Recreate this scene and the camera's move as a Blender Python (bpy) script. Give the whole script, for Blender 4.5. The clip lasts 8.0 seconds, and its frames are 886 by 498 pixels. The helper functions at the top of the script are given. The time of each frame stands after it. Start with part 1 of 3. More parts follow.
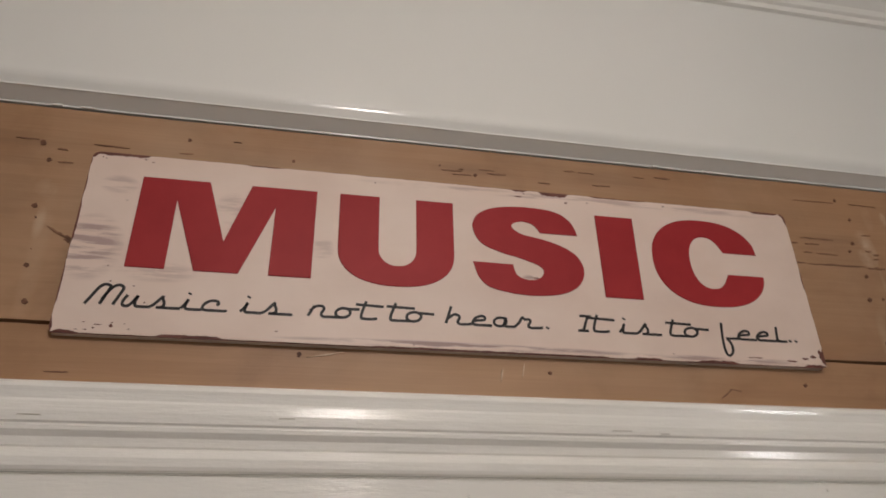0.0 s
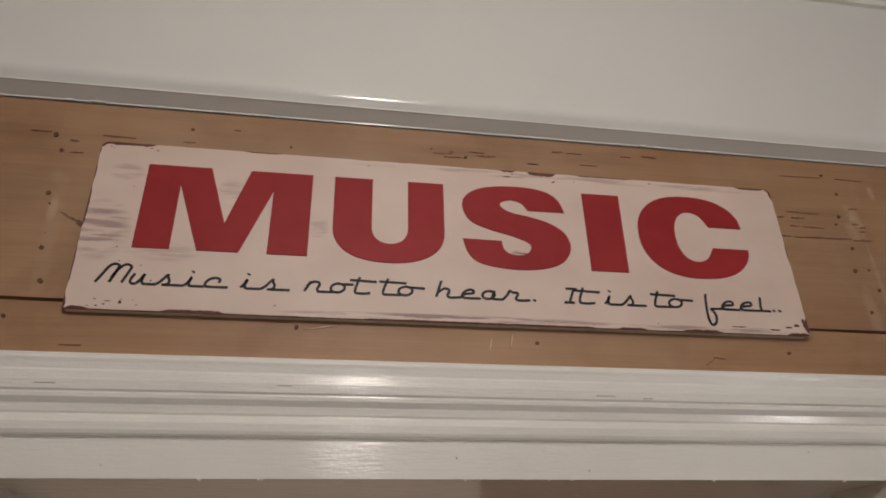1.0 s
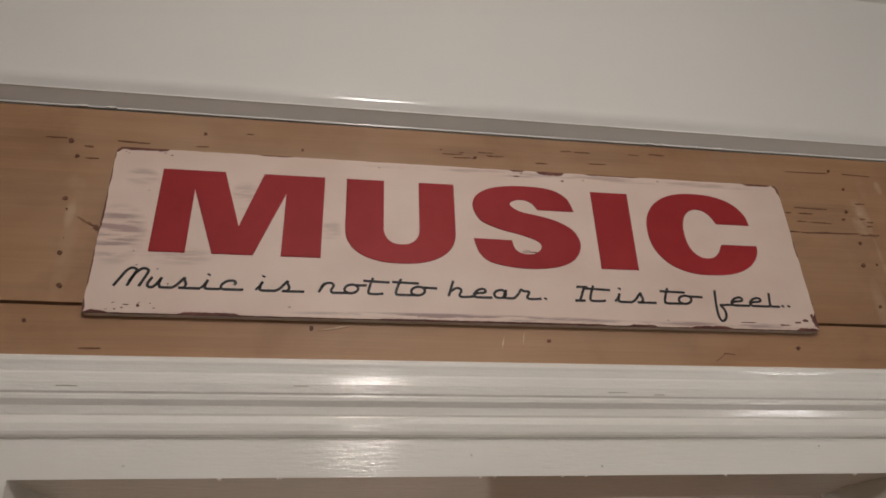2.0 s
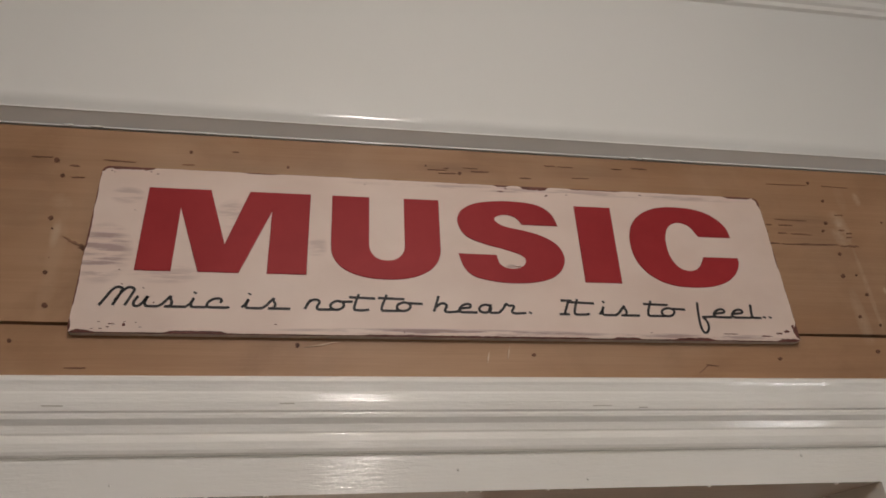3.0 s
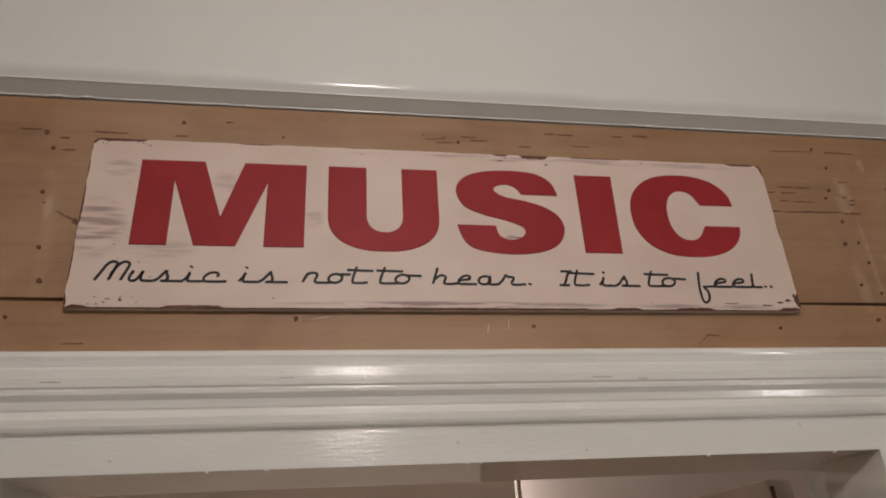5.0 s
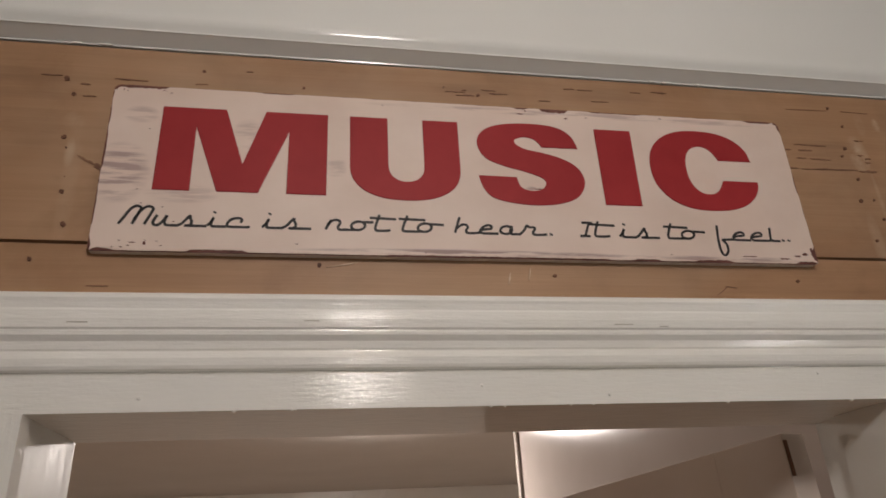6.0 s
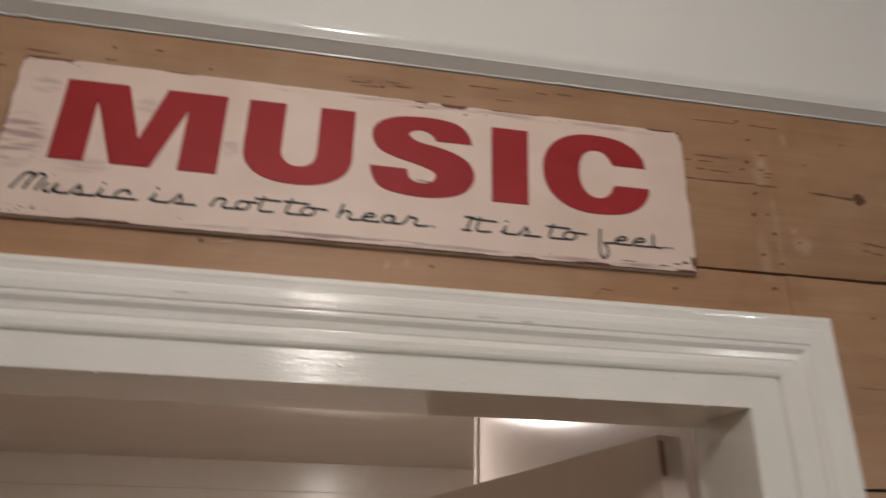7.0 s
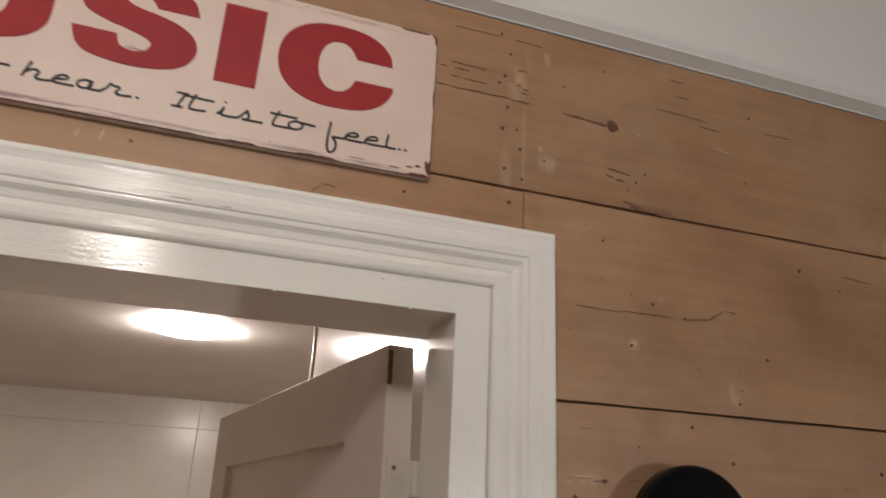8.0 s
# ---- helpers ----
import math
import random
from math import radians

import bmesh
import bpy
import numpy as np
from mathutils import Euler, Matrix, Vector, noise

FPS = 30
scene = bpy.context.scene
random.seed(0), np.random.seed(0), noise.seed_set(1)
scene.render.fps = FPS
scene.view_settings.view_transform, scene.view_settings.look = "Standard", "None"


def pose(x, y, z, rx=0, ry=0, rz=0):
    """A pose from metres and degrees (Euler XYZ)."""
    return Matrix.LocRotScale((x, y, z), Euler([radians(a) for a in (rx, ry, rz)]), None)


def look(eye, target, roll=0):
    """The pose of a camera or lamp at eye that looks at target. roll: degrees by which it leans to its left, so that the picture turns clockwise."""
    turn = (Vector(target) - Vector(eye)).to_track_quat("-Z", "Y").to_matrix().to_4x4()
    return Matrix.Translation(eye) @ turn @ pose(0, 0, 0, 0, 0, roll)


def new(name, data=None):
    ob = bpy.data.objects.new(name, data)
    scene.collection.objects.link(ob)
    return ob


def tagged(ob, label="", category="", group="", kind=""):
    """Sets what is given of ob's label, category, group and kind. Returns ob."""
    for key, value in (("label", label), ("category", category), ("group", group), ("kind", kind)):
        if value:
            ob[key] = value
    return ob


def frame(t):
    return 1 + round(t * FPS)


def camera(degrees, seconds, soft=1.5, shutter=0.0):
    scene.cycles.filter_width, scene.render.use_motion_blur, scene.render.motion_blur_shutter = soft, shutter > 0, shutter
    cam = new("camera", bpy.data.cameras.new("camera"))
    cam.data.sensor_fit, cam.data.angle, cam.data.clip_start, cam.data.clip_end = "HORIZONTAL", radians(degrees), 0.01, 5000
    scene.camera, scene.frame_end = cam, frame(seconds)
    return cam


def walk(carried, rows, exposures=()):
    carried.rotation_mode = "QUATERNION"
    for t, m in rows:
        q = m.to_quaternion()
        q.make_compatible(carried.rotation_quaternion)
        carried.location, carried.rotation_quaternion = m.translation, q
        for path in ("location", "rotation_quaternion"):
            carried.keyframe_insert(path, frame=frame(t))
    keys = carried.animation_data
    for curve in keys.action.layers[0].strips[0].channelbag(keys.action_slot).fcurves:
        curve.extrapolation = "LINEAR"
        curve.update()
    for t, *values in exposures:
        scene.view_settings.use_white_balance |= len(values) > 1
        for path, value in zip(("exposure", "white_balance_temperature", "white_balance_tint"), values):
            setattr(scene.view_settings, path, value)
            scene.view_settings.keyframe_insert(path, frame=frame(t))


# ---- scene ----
cam = camera(65.2, 8.0, 1.7, 0.5)
PATH = [
    (0, (0.176, 0.035, 1.978), (0.546, 1.767, 2.908), -1.4),
    (0.3, (0.187, 0.020, 1.964), (0.545, 1.759, 2.885), -2.3),
    (0.5, (0.202, 0.008, 1.953), (0.547, 1.739, 2.893), -2.3),
    (0.7, (0.208, -0.003, 1.961), (0.532, 1.749, 2.869), -2.2),
    (1, (0.205, 0.011, 1.939), (0.514, 1.753, 2.872), -1.6),
    (1.2, (0.195, 0.015, 1.941), (0.485, 1.766, 2.863), -2.1),
    (2.3, (0.195, -0.001, 1.938), (0.506, 1.745, 2.863), -2.2),
    (2.5, (0.191, -0.002, 1.942), (0.515, 1.746, 2.859), -2.4),
    (3, (0.2, -0.007, 1.941), (0.524, 1.724, 2.889), -3.1),
    (3.5, (0.208, -0.007, 1.942), (0.542, 1.732, 2.872), -3.1),
    (4, (0.214, -0.007, 1.949), (0.576, 1.719, 2.892), -3.3),
    (4.5, (0.218, -0.001, 1.943), (0.574, 1.731, 2.879), -4.1),
    (4.7, (0.215, -0.006, 1.954), (0.534, 1.752, 2.852), -3.5),
    (5.8, (0.165, 0.016, 1.926), (0.542, 1.795, 2.746), -3.8),
    (6, (0.172, 0.018, 1.916), (0.519, 1.805, 2.735), -3.3),
    (6.5, (0.201, 0.012, 1.914), (0.611, 1.770, 2.748), -3.1),
    (6.8, (0.259, -0.025, 1.917), (0.542, 1.782, 2.725), -0.9),
    (7, (0.317, -0.037, 1.906), (0.619, 1.781, 2.684), 1.3),
    (7.2, (0.360, -0.046, 1.880), (0.693, 1.758, 2.677), 2.1),
    (7.4, (0.413, -0.059, 1.864), (0.824, 1.743, 2.628), 1.7),
    (7.5, (0.449, -0.072, 1.883), (0.876, 1.759, 2.563), 2.2),
    (7.8, (0.507, -0.055, 1.866), (1.084, 1.743, 2.524), 2.5),
    (8, (0.543, -0.031, 1.863), (1.115, 1.767, 2.527), 2.9),
]
walk(cam, [(t, look(eye, target, roll)) for t, eye, target, roll in PATH],
     exposures=[(0.0, 0.14), (0.5, 0.05), (2.5, 0.0), (4.7, 0.0), (6.5, 0.1), (7.0, 0.13), (7.5, 0.24), (8.0, 0.34)])

# ---------------------------------------------------------------- light
LAMP = Vector((0.28, -0.38, 2.50))        # opal globe under the ceiling of the room of the sign
LAMP_B = Vector((1.60, -0.60, 1.80))      # a dim globe hanging low, further along the room
FAR_LAMP = Vector((0.405, 3.13, 2.45))     # flush ceiling lamp in the room behind the door

world = bpy.data.worlds.new("world")
world.use_nodes = True
world.node_tree.nodes["Background"].inputs[0].default_value = (0.9, 0.95, 1.0, 1)
world.node_tree.nodes["Background"].inputs[1].default_value = 0.02
scene.world = world


# ---------------------------------------------------------------- materials
def material(name, colour, rough=0.5, metal=0.0):
    m = bpy.data.materials.new(name)
    m.use_nodes = True
    b = m.node_tree.nodes["Principled BSDF"]
    b.inputs["Base Color"].default_value = (*colour, 1)
    b.inputs["Roughness"].default_value = rough
    b.inputs["Metallic"].default_value = metal
    return m, m.node_tree, b


def node(tree, kind, **values):
    n = tree.nodes.new(kind)
    for key, value in values.items():
        n.inputs[key.replace("_", " ")].default_value = value
    return n


def place(tree, scale):
    """World position, stretched per axis."""
    g = tree.nodes.new("ShaderNodeNewGeometry")
    v = tree.nodes.new("ShaderNodeVectorMath")
    v.operation = "MULTIPLY"
    v.inputs[1].default_value = scale
    tree.links.new(g.outputs["Position"], v.inputs[0])
    return v.outputs[0]


def noise_at(tree, scale, size, detail=4.0, rough=0.55):
    n = node(tree, "ShaderNodeTexNoise", Scale=size, Detail=detail, Roughness=rough)
    tree.links.new(place(tree, scale), n.inputs["Vector"])
    return n.outputs["Fac"]


def ramp(tree, source, stops):
    r = tree.nodes.new("ShaderNodeValToRGB")
    while len(r.color_ramp.elements) < len(stops):
        r.color_ramp.elements.new(0.5)
    for e, (p, c) in zip(r.color_ramp.elements, stops):
        e.position, e.color = p, (*c, 1)
    tree.links.new(source, r.inputs[0])
    return r.outputs[0]


def grey(v):
    return (v, v, v)


def mix(tree, fac, a, b, blend="MIX"):
    m = tree.nodes.new("ShaderNodeMix")
    m.data_type, m.blend_type = "RGBA", blend
    for socket, value in ((m.inputs[0], fac), (m.inputs[6], a), (m.inputs[7], b)):
        if isinstance(value, (int, float)):
            socket.default_value = value
        elif isinstance(value, tuple):
            socket.default_value = (*value, 1)
        else:
            tree.links.new(value, socket)
    return m.outputs[2]


def maths(tree, op, *values):
    n = tree.nodes.new("ShaderNodeMath")
    n.operation = op
    for socket, value in zip(n.inputs, values):
        if isinstance(value, (int, float)):
            socket.default_value = value
        else:
            tree.links.new(value, socket)
    return n.outputs[0]


def bump(tree, b, height, strength, distance):
    n = node(tree, "ShaderNodeBump", Strength=strength, Distance=distance)
    tree.links.new(height, n.inputs["Height"])
    tree.links.new(n.outputs[0], b.inputs["Normal"])


def spot(tree, x, z, rx, rz):
    """1 at the world place (x, z) of a wall, falling to 0 at the radii."""
    g = tree.nodes.new("ShaderNodeNewGeometry")
    s = tree.nodes.new("ShaderNodeSeparateXYZ")
    tree.links.new(g.outputs["Position"], s.inputs[0])
    a = maths(tree, "POWER", maths(tree, "ABSOLUTE", maths(tree, "DIVIDE", maths(tree, "SUBTRACT", s.outputs[0], x), rx)), 2.0)
    c = maths(tree, "POWER", maths(tree, "ABSOLUTE", maths(tree, "DIVIDE", maths(tree, "SUBTRACT", s.outputs[2], z), rz)), 2.0)
    return maths(tree, "MAXIMUM", maths(tree, "SUBTRACT", 1.0, maths(tree, "ADD", a, c)), 0.0)


def gloss_paint(name, colour, rough, stretch, dirt=0.06, relief=0.4):
    """Brushed gloss paint: brush marks along one way, faint yellowing and uneven gloss."""
    m, t, b = material(name, colour, rough)
    blot = noise_at(t, (1, 1, 1), 5.0)
    dark = tuple(c * f for c, f in zip(colour, (1 - dirt, 1 - 1.15 * dirt, 1 - 1.5 * dirt)))
    t.links.new(ramp(t, blot, [(0.3, dark), (0.7, colour)]), b.inputs["Base Color"])
    brush = noise_at(t, tuple(v * 0.7 if v != 1 else 1 for v in stretch), 105.0, 3.0)
    brush = maths(t, "ADD", maths(t, "MULTIPLY", brush, 0.7), maths(t, "MULTIPLY", noise_at(t, (1, 1, 1), 240.0, 2.0), 0.3))
    t.links.new(ramp(t, noise_at(t, stretch, 25.0), [(0.3, grey(rough * 0.85)), (0.75, grey(rough * 1.2))]), b.inputs["Roughness"])
    if relief:
        bump(t, b, brush, relief, 0.0010)
    return m


def wood_material():
    m, t, b = material("old_pine", (0.5, 0.3, 0.16), 0.55)
    info = t.nodes.new("ShaderNodeObjectInfo")
    shift = t.nodes.new("ShaderNodeVectorMath")
    shift.operation = "ADD"
    g = t.nodes.new("ShaderNodeNewGeometry")
    t.links.new(g.outputs["Position"], shift.inputs[0])
    t.links.new(maths(t, "MULTIPLY", info.outputs["Random"], 7.0), shift.inputs[1])

    def along(sx, sz, size, detail):
        v = t.nodes.new("ShaderNodeVectorMath")
        v.operation = "MULTIPLY"
        v.inputs[1].default_value = (sx, 1, sz)
        t.links.new(shift.outputs[0], v.inputs[0])
        n = node(t, "ShaderNodeTexNoise", Scale=size, Detail=detail, Roughness=0.6, Distortion=0.4)
        t.links.new(v.outputs[0], n.inputs["Vector"])
        return n.outputs["Fac"]

    broad = along(1.0, 2.2, 2.4, 3.0)
    grain = along(0.5, 14.0, 5.0, 5.0)
    fine = along(1.5, 60.0, 6.0, 3.0)
    colour = ramp(t, broad, [(0.25, (0.295, 0.156, 0.081)), (0.5, (0.405, 0.230, 0.124)), (0.78, (0.49, 0.305, 0.18))])
    blotch = along(1.0, 1.3, 9.0, 6.0)
    colour = mix(t, 0.55, colour, ramp(t, blotch, [(0.32, (0.70, 0.66, 0.62)), (0.5, (0.97, 0.97, 0.97)), (0.70, (1.0, 1.0, 1.0))]), "MULTIPLY")
    patch = along(0.7, 1.0, 3.3, 4.0)
    colour = mix(t, ramp(t, patch, [(0.52, grey(0.0)), (0.72, grey(0.45))]), colour, (0.50, 0.36, 0.245))
    colour = mix(t, 0.26, colour, ramp(t, grain, [(0.3, (0.62, 0.55, 0.47)), (0.62, (1, 1, 1))]), "MULTIPLY")
    colour = mix(t, 0.08, colour, ramp(t, fine, [(0.32, (0.55, 0.48, 0.42)), (0.6, (1, 1, 1))]), "MULTIPLY")
    colour = mix(t, 0.5, colour, ramp(t, info.outputs["Random"], [(0, (0.86, 0.84, 0.82)), (1, (1, 1, 1))]), "MULTIPLY")
    # pale remains of filler where studs stood, and odd filled holes
    rough_edge = noise_at(t, (1.2, 1, 1.0), 34.0, 6.0, 0.65)
    for x, z, rx, rz, much in ((0.872, 2.285, 0.004, 0.065, 0.30), (0.862, 2.372, 0.016, 0.030, 0.50), (0.848, 2.24, 0.010, 0.05, 0.22), (-0.083, 2.30, 0.010, 0.10, 0.10), (0.880, 2.42, 0.008, 0.022, 0.14), (-0.090, 2.365, 0.012, 0.012, 0.15),
                               (0.905, 2.265, 0.016, 0.016, 0.4), (1.165, 1.998, 0.010, 0.020, 0.3), (0.905, 2.42, 0.006, 0.012, 0.5), (0.896, 2.283, 0.004, 0.006, 0.6), (1.065, 2.105, 0.005, 0.006, 0.5), (-0.088, 2.325, 0.006, 0.02, 0.3),
                               (1.022, 2.044, 0.009, 0.009, 0.5), (1.47, 2.22, 0.02, 0.05, 0.35), (0.945, 1.885, 0.035, 0.010, 0.4)):
        fac = maths(t, "MULTIPLY", spot(t, x, z, rx, rz), ramp(t, rough_edge, [(0.38, grey(0.0)), (0.56, grey(1.0))]))
        colour = mix(t, maths(t, "MULTIPLY", fac, much), colour, (0.66, 0.54, 0.40))
    # grey-brown stains
    for x, z, rx, rz, much in ((1.055, 2.225, 0.06, 0.012, 0.5), (0.82, 2.37, 0.06, 0.035, 0.28), (-0.2, 2.40, 0.14, 0.06, 0.25), (0.35, 2.437, 0.05, 0.014, 0.4),
                               (1.15, 2.385, 0.13, 0.02, 0.25), (0.99, 2.346, 0.04, 0.008, 0.5), (0.53, 2.44, 0.06, 0.014, 0.3)):
        fac = maths(t, "MULTIPLY", spot(t, x, z, rx, rz), ramp(t, grain, [(0.35, grey(1.0)), (0.6, grey(0.2))]))
        colour = mix(t, maths(t, "MULTIPLY", fac, much), colour, (0.13, 0.075, 0.05))
    t.links.new(colour, b.inputs["Base Color"])
    t.links.new(ramp(t, broad, [(0.3, grey(0.42)), (0.7, grey(0.62))]), b.inputs["Roughness"])
    bump(t, b, fine, 0.25, 0.001)
    return m


def sign_paint():
    m, t, b = material("cream_sign_paint", (0.78, 0.68, 0.57), 0.5)
    blot = noise_at(t, (1, 1, 1.4), 9.0, 5.0)
    colour = ramp(t, blot, [(0.3, (0.69, 0.545, 0.465)), (0.7, (0.765, 0.63, 0.55))])
    streak = noise_at(t, (0.9, 1, 9.0), 16.0, 6.0, 0.65)
    worn = ramp(t, streak, [(0.40, grey(1.0)), (0.56, grey(0.0))])
    for x, z, rx, rz, much in ((-0.034, 2.298, 0.032, 0.038, 0.62), (-0.02, 2.37, 0.02, 0.012, 0.35), (0.092, 2.352, 0.018, 0.020, 0.3), (0.187, 2.313, 0.012, 0.016, 0.3),
                               (0.34, 2.2145, 0.2, 0.0042, 0.8), (0.03, 2.275, 0.04, 0.012, 0.3), (0.5, 2.4015, 0.3, 0.005, 0.4), (0.407, 2.297, 0.007, 0.003, 0.6), (0.62, 2.2135, 0.14, 0.004, 0.6)):
        fac = maths(t, "MULTIPLY", spot(t, x, z, rx, rz), worn)
        colour = mix(t, maths(t, "MULTIPLY", maths(t, "MINIMUM", maths(t, "MULTIPLY", fac, 1.6), 1.0), much), colour, (0.25, 0.145, 0.15))
    t.links.new(colour, b.inputs["Base Color"])
    bump(t, b, noise_at(t, (1, 1, 1), 260.0, 2.0), 0.12, 0.0006)
    return m


def mottled(name, a, c, size, rough, bumps=0.2, metal=0.0, stretch=(1, 1, 1)):
    m, t, b = material(name, a, rough, metal)
    n = noise_at(t, stretch, size, 5.0)
    t.links.new(ramp(t, n, [(0.3, a), (0.7, c)]), b.inputs["Base Color"])
    bump(t, b, noise_at(t, stretch, size * 8, 3.0), bumps, 0.001)
    return m


def glowing(name, colour, strength):
    m, t, b = material(name, (0.8, 0.8, 0.8), 0.3)
    b.inputs["Emission Color"].default_value = (*colour, 1)
    b.inputs["Emission Strength"].default_value = strength
    return m


def frieze_paint():
    """Smooth lacquered board, only faintly uneven in tone."""
    m, t, b = material("white_lacquer", (0.79, 0.785, 0.75), 0.14)
    t.links.new(ramp(t, noise_at(t, (1, 1, 1), 2.2, 2.0), [(0.2, (0.765, 0.76, 0.72)), (0.8, (0.80, 0.795, 0.765))]), b.inputs["Base Color"])
    return m


WOOD = wood_material()
PAINT_H = gloss_paint("white_gloss_across", (0.89, 0.875, 0.835), 0.085, (0.6, 1, 5.0), relief=0.55)
PAINT_V = gloss_paint("white_gloss_upright", (0.89, 0.875, 0.835), 0.10, (5.0, 1, 0.6), relief=0.5)
FRIEZE = frieze_paint()
# white door; the far lamp's pinkish tint is mixed into this colour
DOOR_TINTED = gloss_paint("lamp_tinted_white_door_paint", (0.76, 0.665, 0.60), 0.35, (2.0, 2.0, 0.2), 0.06, 0.12)
FAR_PAINT = gloss_paint("white_far_wall_paint", (0.74, 0.71, 0.66), 0.24, (0.1, 0.1, 0.1), 0.06, 0)
# white side wall, its colour darkened to stand in for weaker lamp light
FAR_SIDE_DIMMED = mottled("dimmed_white_side_wall_paint", (0.53, 0.47, 0.425), (0.57, 0.51, 0.465), 5.0, 0.12, 0.02)
FAR_SIDE_DIMMED.node_tree.nodes["Principled BSDF"].inputs["Specular IOR Level"].default_value = 0.25
# the frame's white for the left lining, darkened in colour where little lamplight falls
JAMB_DIMMED = gloss_paint("dimmed_dull_white_jamb_paint", (0.70, 0.68, 0.62), 0.5, (3.0, 3.0, 0.3), 0.08, 0.1)
PLASTER = mottled("white_plaster", (0.66, 0.62, 0.56), (0.74, 0.71, 0.66), 3.0, 0.7)
CEILING = mottled("white_ceiling_paint", (0.62, 0.59, 0.55), (0.68, 0.65, 0.61), 2.0, 0.45)
ROOM = mottled("grey_room_plaster", (0.22, 0.21, 0.19), (0.31, 0.295, 0.265), 2.0, 0.8)
FLOOR = mottled("brown_floor_planks", (0.16, 0.09, 0.05), (0.28, 0.17, 0.09), 6.0, 0.4, stretch=(0.4, 6, 1))
CORE = mottled("dark_wall_core", (0.05, 0.035, 0.025), (0.09, 0.06, 0.04), 20.0, 0.9)
SIGN = sign_paint()
RUST = mottled("dark_red_brown_board", (0.095, 0.026, 0.020), (0.17, 0.058, 0.042), 60.0, 0.6)
RIM = mottled("worn_board_edge", (0.50, 0.44, 0.39), (0.66, 0.60, 0.54), 70.0, 0.6)
RED = mottled("red_letter_paint", (0.30, 0.016, 0.020), (0.36, 0.024, 0.028), 14.0, 0.56, 0.12)
RED.node_tree.nodes["Principled BSDF"].inputs["Specular IOR Level"].default_value = 0.32
INK = mottled("black_letter_paint", (0.012, 0.010, 0.011), (0.022, 0.019, 0.019), 40.0, 0.55)
HOLE = mottled("dark_nail_hole", (0.075, 0.028, 0.015), (0.20, 0.088, 0.048), 90.0, 0.7)
CRACK = mottled("dark_wood_crack", (0.145, 0.065, 0.038), (0.28, 0.145, 0.082), 50.0, 0.7)
BLACK = mottled("black_enamel", (0.003, 0.003, 0.0032), (0.005, 0.0045, 0.0045), 8.0, 0.08, 0.0)
BLACK.node_tree.nodes["Principled BSDF"].inputs["Specular IOR Level"].default_value = 0.18
SCRAPE = mottled("pale_wood_scrape", (0.52, 0.37, 0.25), (0.66, 0.52, 0.38), 120.0, 0.6)
SCUFF = mottled("grey_scuff", (0.40, 0.36, 0.30), (0.58, 0.54, 0.48), 150.0, 0.5)
STEEL = mottled("painted_hinge_steel", (0.62, 0.57, 0.50), (0.70, 0.66, 0.60), 30.0, 0.35)
BRASS = mottled("aged_brass", (0.45, 0.30, 0.12), (0.6, 0.42, 0.18), 25.0, 0.3, metal=1.0)
GLOBE = glowing("lit_opal_glass", (1.0, 0.915, 0.86), 76.0)
BULB = glowing("dim_bulb_glass", (0.97, 0.96, 0.95), 42.0)
FAR_GLASS = glowing("lit_frosted_glass", (1.0, 0.89, 0.83), 280.0)


# ---------------------------------------------------------------- building helpers
def part(name, bm, mat, parent=None, label="", smooth=False):
    bmesh.ops.recalc_face_normals(bm, faces=bm.faces[:])
    me = bpy.data.meshes.new(name)
    bm.to_mesh(me)
    bm.free()
    me.materials.append(mat)
    for p in me.polygons:
        p.use_smooth = smooth
    ob = new(name, me)
    if parent:
        ob.parent = parent
    if label:
        tagged(ob, label)
    return ob


def thing(name, at=(0, 0, 0)):
    ob = new(name)
    ob.location = at
    ob.empty_display_size = 0.05
    return ob


def box(x0, x1, y0, y1, z0, z1, bevel=0.0, bm=None):
    bm = bm or bmesh.new()
    got = bmesh.ops.create_cube(bm, size=1)["verts"]
    for v in got:
        v.co = Vector(((x0 + x1) / 2 + v.co.x * (x1 - x0), (y0 + y1) / 2 + v.co.y * (y1 - y0), (z0 + z1) / 2 + v.co.z * (z1 - z0)))
    if bevel:
        edges = {e for v in got for e in v.link_edges}
        bmesh.ops.bevel(bm, geom=list(edges), offset=bevel, segments=2, profile=0.6, affect="EDGES")
    return bm


def prism(outline, y0, y1, bm=None):
    """A closed outline of (x, z) as a slab from y0 (front) to y1 (back)."""
    bm = bm or bmesh.new()
    a = [bm.verts.new((x, y0, z)) for x, z in outline]
    b = [bm.verts.new((x, y1, z)) for x, z in outline]
    front = bm.faces.new(a)
    back = bm.faces.new(b[::-1])
    n = len(a)
    for i in range(n):
        bm.faces.new((a[i], b[i], b[(i + 1) % n], a[(i + 1) % n]))
    bm.normal_update()
    bmesh.ops.triangulate(bm, faces=[front, back])
    return bm


def lathe(profile, steps, axis="z", at=(0, 0, 0)):
    """Turns a profile of (radius, height) round an axis."""
    bm = bmesh.new()
    rings = []
    for r, h in profile:
        ring = []
        for i in range(steps):
            a = 2 * math.pi * i / steps
            c = (r * math.cos(a), r * math.sin(a), h) if axis == "z" else (r * math.cos(a), h, r * math.sin(a))
            ring.append(bm.verts.new(Vector(at) + Vector(c)))
        rings.append(ring)
    for p, q in zip(rings, rings[1:]):
        for i in range(steps):
            bm.faces.new((p[i], p[(i + 1) % steps], q[(i + 1) % steps], q[i]))
    for ring in (rings[0], rings[-1]):
        bm.faces.new(ring)
    return bm


